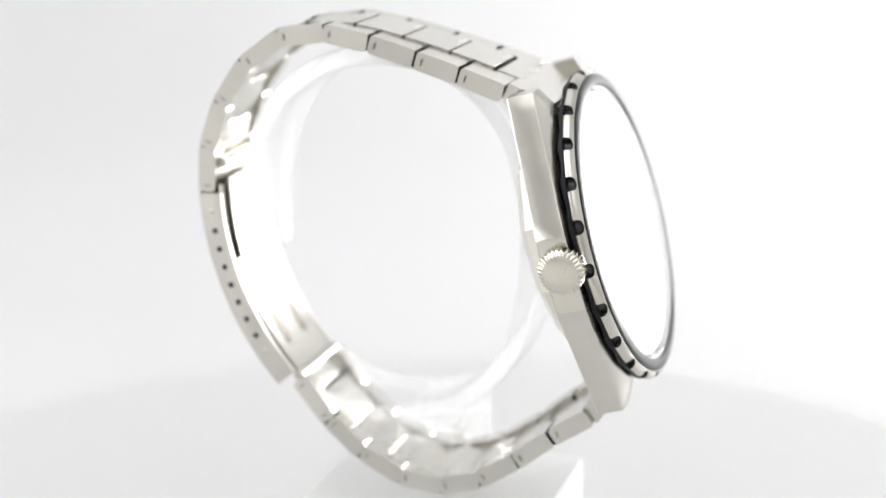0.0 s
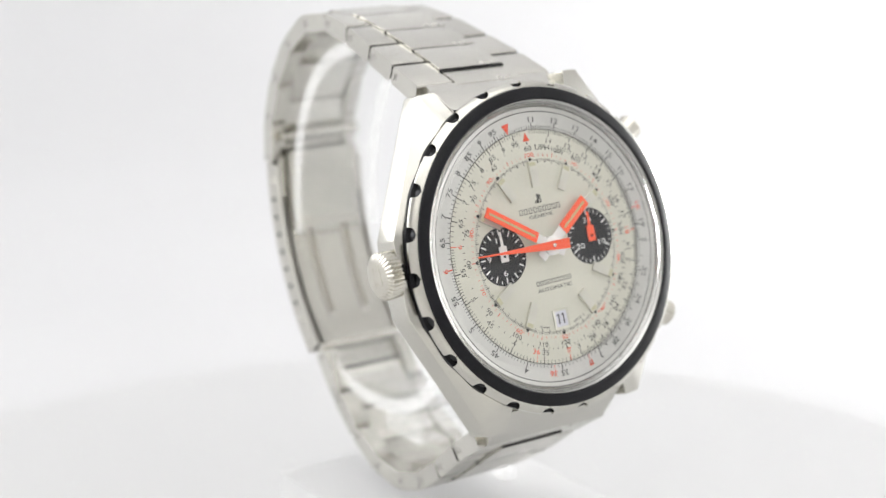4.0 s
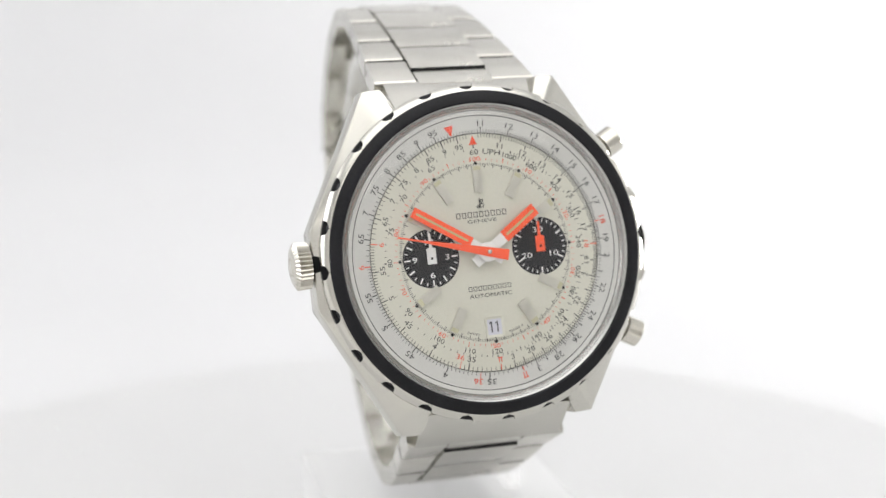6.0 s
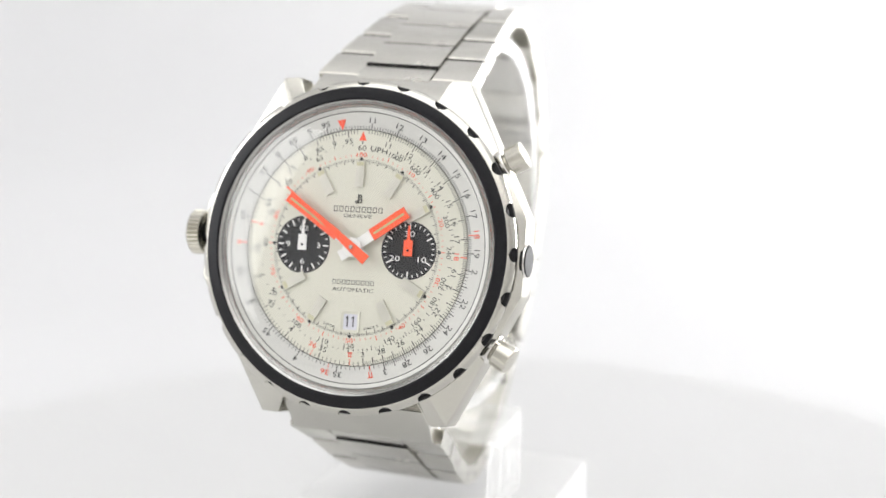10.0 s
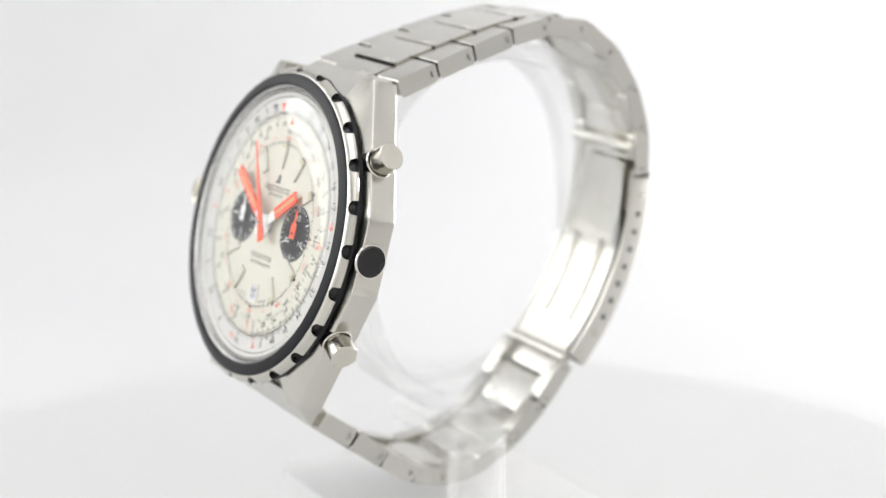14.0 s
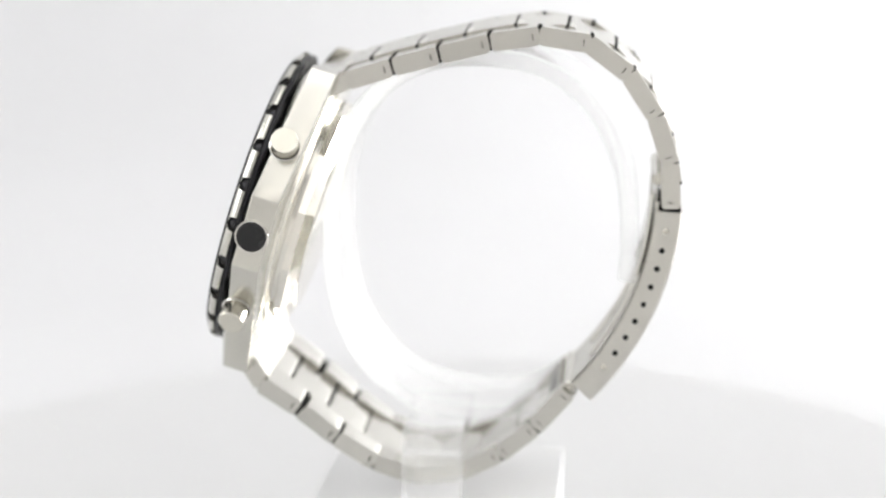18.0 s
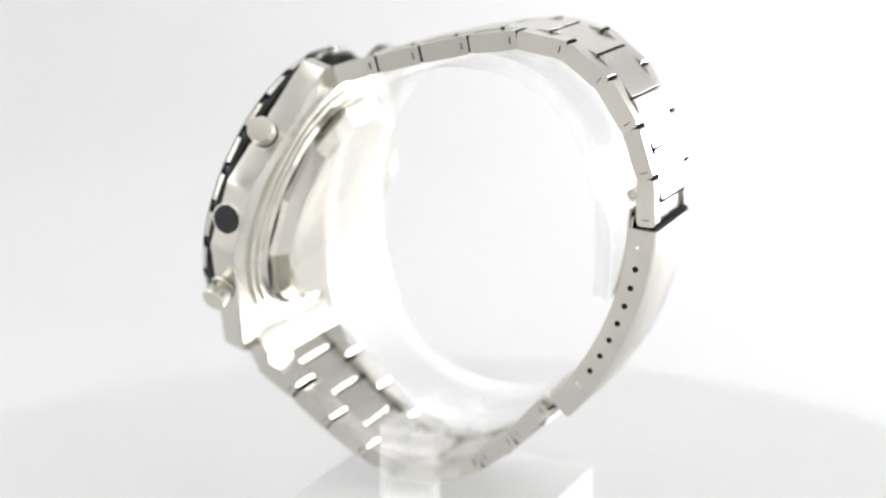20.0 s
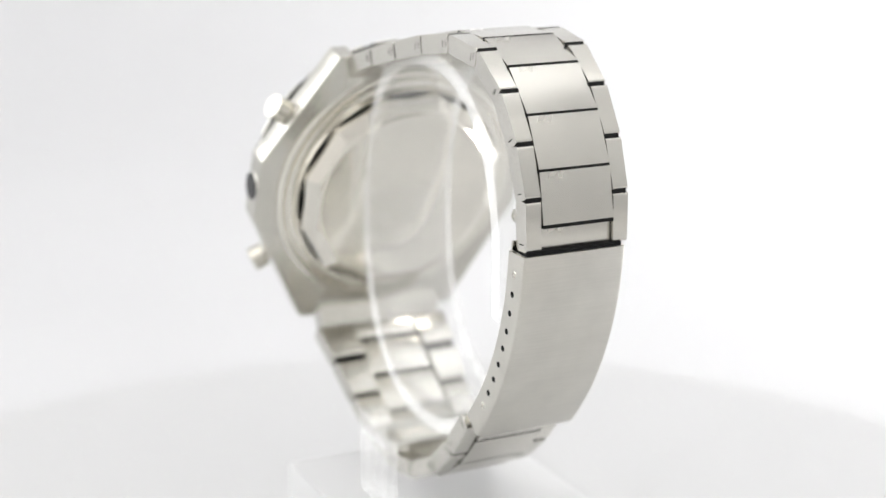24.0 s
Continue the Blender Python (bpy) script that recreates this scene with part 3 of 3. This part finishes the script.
def build_subdials(watch):
    for sx, words, majors, minor in ((-1, ((0, "12"), (90, "3"), (180, "6"), (270, "9")), 12, 2), (1, ((0, "30"), (120, "10"), (240, "20")), 6, 5)):
        sub = part("sub_dial", lathe([(3.92, 0.018), (3.86, 0.03), (3.8, 0.02), (0, 0.02)], 72), SUB_BLACK, watch, "black recessed counter dial", HEAD @ pose(sx * 7.68 * MM, 0, 0))
        bm = bmesh.new()
        for k in range(majors):
            tick(bm, 2.85, 3.68, 360 / majors * k, 0.2, 0.03)
            for j in range(1, minor):
                tick(bm, 3.25, 3.68, 360 / majors * (k + j / minor), 0.13, 0.03)
        for a, s in words:
            x, y = around(2.25, a)
            write(bm, s, x, y, 0.031, 0.74, 0, 1.5)
        tagged(part("counter_print", bm, WHITE_PAINT, sub, "white ticks and numerals", smooth=0), kind="stuff")
    sub_hand(watch, "hour_counter_hand", WHITE_PAINT, HEAD @ pose(-7.68 * MM, 0, 0.35 * MM), "white counter hand")
    sub_hand(watch, "minute_counter_hand", ORANGE, HEAD @ pose(7.68 * MM, 0, 0.35 * MM), "orange counter hand")


def build_pointers(watch):
    pointers = {}
    # hour: white stem, orange blade with a lume stripe
    h = part("hour_hand", box(-0.72, 0.72, -2.3, 3.4, 0, 0.16, 0.04), WHITE_PAINT, watch, "white-stemmed orange hour hand")
    blade = part("blade", box(-0.84, 0.84, 3.1, 8.9, 0.02, 0.24, 0.05), ORANGE, h, "orange blade")
    part("lume_stripe", box(-0.16, 0.16, 3.5, 8.5, 0.235, 0.27), LUME, blade, "tan luminous stripe")
    pointers["hour"] = (h, 0.75)
    m = part("minute_hand", box(-0.6, 0.6, -2.3, 3.0, 0, 0.16, 0.04), WHITE_PAINT, watch, "white-stemmed orange minute hand")
    blade = part("blade", box(-0.72, 0.72, 2.7, 11.7, 0.02, 0.24, 0.05), ORANGE, m, "orange blade")
    part("lume_stripe", box(-0.15, 0.15, 3.2, 11.2, 0.235, 0.27), LUME, blade, "tan luminous stripe")
    pointers["minute"] = (m, 1.1)
    bm = prism([(-0.72, -2.75), (0.72, -2.75), (0.62, 0.0), (0.46, 3.2), (0.13, 9.5), (0.1, 12.7), (-0.1, 12.7), (-0.13, 9.5), (-0.46, 3.2), (-0.62, 0.0)], 0, 0.16)
    c = part("sweep_hand", bm, ORANGE, watch, "orange sweep seconds hand")
    part("pin", lathe([(0.28, 0.1), (0.28, 0.36), (0.2, 0.42), (0, 0.42)], 20), POLISHED, c)
    pointers["sweep"] = (c, 1.45)
    part("hub", lathe([(1.3, 0.3), (1.3, 1.36), (1.2, 1.42), (0, 1.42)], 32), WHITE_PAINT, watch, "white hub of the pointers", HEAD)
    return pointers


def build_crystal(watch):
    prof = [(19.5, 0.9), (19.3, 1.25), (18.9, 1.5), (18.2, 1.7), (16, 2.0), (12, 2.35), (8, 2.6), (4, 2.74), (0, 2.8)]
    glass = part("crystal", lathe(prof, 128), CRYSTAL, watch, "clear domed acrylic crystal", HEAD, smooth=60)
    glass.visible_shadow = False


# ---------------------------------------------------------------- bracelet
# outer joints of the side links, from the lugs at twelve over the top to the clasp, and from the clasp to the lugs at six (y, z)
UPPER = [(-13.5, -40.0), (-6.8, -37.9), (-0.2, -36.1), (7.0, -34.3), (14.2, -33.2), (21.8, -34.35), (28.0, -39.0), (32.25, -45.4), (34.7, -52.5), (35.0, -59.6)]
LOWER = [(20.7, -88.5), (15.7, -94.6), (10.2, -99.3), (3.6, -102.6), (-3.4, -103.3), (-9.9, -101.0), (-15.9, -96.9), (-21.3, -92.3), (-27.1, -88.2)]
HEART = (3.0, -67.0)


def chord(p, q, lean=0.0):
    """A pose with x along the chain from p to q, y across the strap and z outwards, and the chord's length. lean: sideways shift."""
    d = Vector((0, q[0] - p[0], q[1] - p[1]))
    length = d.length
    d.normalize()
    out = Vector((0, -d.z, d.y))
    mid = Vector((0, (p[0] + q[0]) / 2 - HEART[0], (p[1] + q[1]) / 2 - HEART[1]))
    if out.dot(mid) < 0:
        out.negate()
    across = out.cross(d)
    m = Matrix((d, across, out)).transposed().to_4x4()
    if p[1] < -85 or q[1] < -85:
        lean += 0.6 + 0.2 * min(1.0, max(0.0, (18 - p[0]) / 44))
    m.translation = Vector((lean, p[0], p[1] + LIFT - BASE)) * MM
    return SWAY @ m, length


def link_mesh(length, y0, y1, thick, gap, radius, bevel=0.16, outer=None):
    """A bar with rounded ends: profile in x and z, drawn across from y0 to y1."""
    out = [(x + gap / 2, z - thick) for x, z in rounded(length - gap, thick, radius, outer)]
    bm = prism(out, y0, y1, 0.0)
    es = [e for e in bm.edges if e.calc_face_angle(0) > 1.2]
    bmesh.ops.bevel(bm, geom=es, offset=bevel, segments=2, affect="EDGES")
    bm.transform(Matrix(((1, 0, 0, 0), (0, 0, 1, 0), (0, 1, 0, 0), (0, 0, 0, 1))))
    return bm


# half widths of the strap, joint by joint, as it narrows from the lugs to the clasp
UPPER_HALF = [11.5, 11.05, 10.35, 9.6, 8.9, 8.35, 8.05, 7.9, 7.8, 7.7]
LOWER_HALF = [7.9, 7.9, 7.95, 8.15, 8.5, 9.1, 9.9, 10.7, 11.4]


def build_links(watch, joints, halves):
    n = len(joints) - 1
    core = 5.35
    for i in range(n):
        at, length = chord(joints[i], joints[i + 1])
        w = (halves[i] + halves[i + 1]) / 2
        for y0, y1 in ((core + 0.15, w), (-w, -core - 0.15)):
            bar = link_mesh(length, y0, y1, 2.7, 0.4, 0.75, 0.1, 0.5)
            for v in bar.verts:
                v.co.y *= 1 + (halves[i + 1] - halves[i]) / w * (v.co.x / length - 0.5) * (abs(v.co.y) - core) / (w - core)
            link = part("side_link", bar, BRUSHED, watch, at=at @ pose(0, 0, -0.1 * MM), smooth=30)
            pin = bmesh.new()
            for px in (1.15, length - 1.15):
                py = y1 if y0 > 0 else y0
                box(px - 0.05, px + 0.05, py - 0.02, py + 0.015, -1.85, -0.85, 0, pin)
            part("pin_slot", pin, DARK, link, smooth=0)
    mids = [((a[0] + b[0]) / 2, (a[1] + b[1]) / 2) for a, b in zip(joints, joints[1:])]
    for i in range(len(mids) - 1):
        at, length = chord(mids[i], mids[i + 1])
        part("centre_link", link_mesh(length, -core, core, 2.3, 0.3, 0.4, 0.04, 0.03), BRUSHED, watch, at=at @ pose(0, 0, 0.25 * MM), smooth=30)
    for i in range(len(mids)):
        at, length = chord(joints[i], joints[i + 1])
        # dark box: shade of the gap between centre links, put into colour
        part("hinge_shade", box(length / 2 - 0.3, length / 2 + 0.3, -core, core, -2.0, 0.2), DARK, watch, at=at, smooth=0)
        # the rod is coloured as dark as the shade round it
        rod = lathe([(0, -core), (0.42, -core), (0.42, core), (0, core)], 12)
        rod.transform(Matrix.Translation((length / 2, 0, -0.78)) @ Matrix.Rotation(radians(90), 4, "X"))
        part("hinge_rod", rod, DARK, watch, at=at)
        if i == 0:
            continue
        w = halves[i] - 0.25
        # dark fill that paints the shade between neighbouring side links
        for y0, y1 in ((core, w), (-w, -core)):
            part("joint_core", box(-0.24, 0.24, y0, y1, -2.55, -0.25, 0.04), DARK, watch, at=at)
    return mids


def end_link(watch, p, q, mid, wide):
    """The solid piece that fills the gap between two lugs, and the half centre link that leaves it."""
    at, length = chord(p, q)
    part("end_link", link_mesh(length, -wide, wide, 2.9, 0.1, 0.7, 0.1, 0.12), BRUSHED, watch, "brushed end link between the lugs", at=at, smooth=30)
    back = (q[0] - 0.12 * (q[0] - p[0]), q[1] - 0.12 * (q[1] - p[1]))
    at, length = chord(back, mid)
    part("end_tongue", link_mesh(length, -5.35, 5.35, 2.3, 0.3, 0.4, 0.04, 0.03), BRUSHED, watch, "tongue of the end link", at=at @ pose(0, 0, 0.04 * MM), smooth=30)


def arc_through(a, b, c):
    """Centre and radius of the circle through three points."""
    ax, ay, bx, by, cx, cy = *a, *b, *c
    d = 2 * (ax * (by - cy) + bx * (cy - ay) + cx * (ay - by))
    ux = ((ax * ax + ay * ay) * (by - cy) + (bx * bx + by * by) * (cy - ay) + (cx * cx + cy * cy) * (ay - by)) / d
    uy = ((ax * ax + ay * ay) * (cx - bx) + (bx * bx + by * by) * (ax - cx) + (cx * cx + cy * cy) * (bx - ax)) / d
    return (ux, uy), math.hypot(ax - ux, ay - uy)


CLASP = ((35.3, -59.88), (31.8, -75.2), (23.0, -89.0))


def build_clasp(watch):
    (cy, cz), r = arc_through(*CLASP)
    a0 = math.atan2(CLASP[0][1] - cz, CLASP[0][0] - cy)
    a1 = math.atan2(CLASP[2][1] - cz, CLASP[2][0] - cy)
    at = SWAY @ pose(0.5 * MM, cy * MM, (cz + LIFT - BASE) * MM)
    half, deep, skin = 7.9, 3.9, 0.55

    def strip(section, b0, b1, steps=28):
        """A closed (x, depth) section swept along the clasp's arc."""
        bm = bmesh.new()
        rows = []
        for k in range(steps + 1):
            a = b0 + (b1 - b0) * k / steps
            rows.append([bm.verts.new((x, (r - d) * math.cos(a), (r - d) * math.sin(a))) for x, d in section])
        for p, q in zip(rows, rows[1:]):
            for j in range(len(section)):
                jj = (j + 1) % len(section)
                bm.faces.new((p[j], p[jj], q[jj], q[j]))
        bm.faces.new(rows[0])
        bm.faces.new(rows[-1][::-1])
        bmesh.ops.recalc_face_normals(bm, faces=bm.faces[:])
        return bm

    b = 0.7
    shell = [(-half, deep), (-half, b), (-half + 0.2, 0.25), (-half + b, 0), (half - b, 0), (half - 0.2, 0.25), (half, b), (half, deep),
             (half - skin, deep), (half - skin, b + skin), (half - b - 0.2, skin), (-half + b + 0.2, skin), (-half + skin, b + skin), (-half + skin, deep)]
    clasp = part("clasp", strip(shell, a0, a1), COVER_STEEL, watch, "brushed steel folding clasp cover", at, smooth=30)
    # adjustment holes in both flanges
    first = None
    for k in range(9):
        a = a0 + (a1 - a0) * (0.095 + 0.0925 * k)
        for sx in (1, -1):
            pos = pose(sx * half * MM, (r - 2.1) * math.cos(a) * MM, (r - 2.1) * math.sin(a) * MM, 0, 90 * sx, 0)
            blind = k in (0, 8)
            if first is None or blind:
                ob = part("rivet" if blind else "hole", lathe([(0, 0.05), (0.42, 0.05), (0.5, 0.0)] if blind else [(0, 0.02), (0.44, 0.02), (0.47, -0.2)], 20), WARM_STEEL if blind else DARK, clasp, at=pos)
                if not blind:
                    first = ob
            else:
                ob = first.copy()
                scene.collection.objects.link(ob)
                ob.matrix_basis = pos
    # folded blades inside, the long one with two pressed slots whose ends are round
    fold = part("fold_blade", strip([(-6.7, 3.5), (6.7, 3.5), (6.7, 4.05), (-6.7, 4.05)], a0 + 0.03, a1 - 0.03), STEEL, watch, "polished inner blade of the clasp", at)
    s0, s1 = a0 + (a1 - a0) * 0.1, a0 + (a1 - a0) * 0.86
    for x in (-3.2, 3.2):
        part("slot", strip([(x - 0.45, 4.0), (x + 0.45, 4.0), (x + 0.45, 4.09), (x - 0.45, 4.09)], s0, s1), GROOVE, fold, "long pressed slot", smooth=0)
        for side in (-0.55, 0.55):
            part("slot_rim", strip([(x + side - 0.12, 4.0), (x + side + 0.12, 4.0), (x + side + 0.05, 4.28), (x + side - 0.05, 4.28)], s0, s1), POLISHED, fold)
        part("slot_end", lathe([(0, 0.2), (0.5, 0.2), (0.68, 0.0)], 20), POLISHED, fold,
             at=pose(x * MM, (r - 4.02) * math.cos(s1) * MM, (r - 4.02) * math.sin(s1) * MM, 0, 0, 0) @ pose(0, 0, 0, math.degrees(s1) + 90, 0, 0))
    part("fold_blade", strip([(-6.2, 4.4), (6.2, 4.4), (6.2, 4.75), (-6.2, 4.75)], a0 + 0.05, a0 + (a1 - a0) * 0.36), STEEL, watch, "polished inner blade of the clasp", at)
    # dark strip that paints the shade in the cover's mouth, and the thin spring blade that comes out of it up to the
    # hinge
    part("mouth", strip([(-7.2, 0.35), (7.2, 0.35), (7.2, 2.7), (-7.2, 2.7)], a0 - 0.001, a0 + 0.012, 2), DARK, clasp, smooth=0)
    part("spring_blade", strip([(-7.6, 3.5), (7.6, 3.5), (7.6, 3.8), (-7.6, 3.8)], a0 - 0.118, a0 + 0.03, 6), STEEL, clasp, "thin steel spring blade")
    # dark sheet painting the shade between the last link and the spring blade
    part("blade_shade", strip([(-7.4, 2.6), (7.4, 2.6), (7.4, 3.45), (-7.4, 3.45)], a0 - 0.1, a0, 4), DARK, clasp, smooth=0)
    for hy, hz in ((31.5, -55.1), (19.6, -87.2)):
        spot_at = at @ pose(0, (hy - cy) * MM, (hz - cz) * MM, 0, 90, 0)
        tube = part("clasp_hinge", lathe([(0, -7.0), (0.4, -7.0), (0.45, -7.3), (0.78, -7.3), (0.9, -7.15), (0.9, 7.15), (0.78, 7.3), (0.45, 7.3), (0.4, 7.0), (0, 7.0)], 24), STEEL, watch, "steel hinge tube of the clasp", spot_at)
        part("pin", lathe([(0, -7.25), (0.38, -7.25), (0.38, 7.25), (0, 7.25)], 20), WARM_STEEL, tube)


def build_bracelet(watch):
    mids = build_links(watch, UPPER, UPPER_HALF)
    top_in, low_in = (-20.2, -42.4), (-31.2, -82.0)
    end_link(watch, top_in, UPPER[0], mids[0], 10.5)
    low = build_links(watch, LOWER, LOWER_HALF)
    end_link(watch, low_in, LOWER[-1], low[-1], 10.5)
    # the half centre links that enter the clasp
    for p, q, sunk in ((mids[-1], UPPER[-1], 0.8), (low[0], LOWER[0], -0.22)):
        at, length = chord(p, q)
        part("centre_link", link_mesh(length, -5.35, 5.35, 1.8, 0.3, 0.4, 0.12, 0.12), BRUSHED, watch, at=at @ pose(0, 0, -sunk * MM), smooth=30)
    build_clasp(watch)


def wristwatch():
    w = tagged(new("wristwatch"), "steel chronograph wristwatch with cream dial on an acrylic stand", "watch")
    build_case(w)
    build_bezel(w)
    build_dial(w)
    build_subdials(w)
    pointers = build_pointers(w)
    build_crystal(w)
    build_crown(w)
    build_pushers(w)
    build_bracelet(w)
    return w, pointers


studio()
TABLE_TOP = turntable()
PLINTH = display_block()
STAND = watch_stand()
WATCH, POINTERS = wristwatch()

# turn of the table, second by second, in degrees
TURN = [71.47, 62.39, 53.25, 44.16, 34.98, 25.63, 16.23, 6.85, -2.34, -11.52, -20.95, -30.34, -39.73, -49.13, -58.51, -67.97, -77.51,
        -87.14, -96.87, -106.63, -116.34, -125.9, -135.26, -144.65, -154.23]


def hand_pose(name, clock):
    return HEAD @ pose(0, 0, POINTERS[name][1] * MM, 0, 0, -clock)


def motions():
    for thing, height in ((TABLE_TOP, 0.0), (PLINTH, 0.0), (STAND, BASE * MM), (WATCH, BASE * MM)):
        walk(thing, [(float(t), pose(0, 0, height, 0, 0, a)) for t, a in enumerate(TURN)])
    walk(POINTERS["sweep"][0], [(2.0 * k, hand_pose("sweep", 250.5 + 11.4 * k)) for k in range(13)])
    walk(POINTERS["minute"][0], [(0.0, hand_pose("minute", 302.3)), (24.0, hand_pose("minute", 304.7))])
    walk(POINTERS["hour"][0], [(0.0, hand_pose("hour", 55.2)), (24.0, hand_pose("hour", 55.4))])


motions()
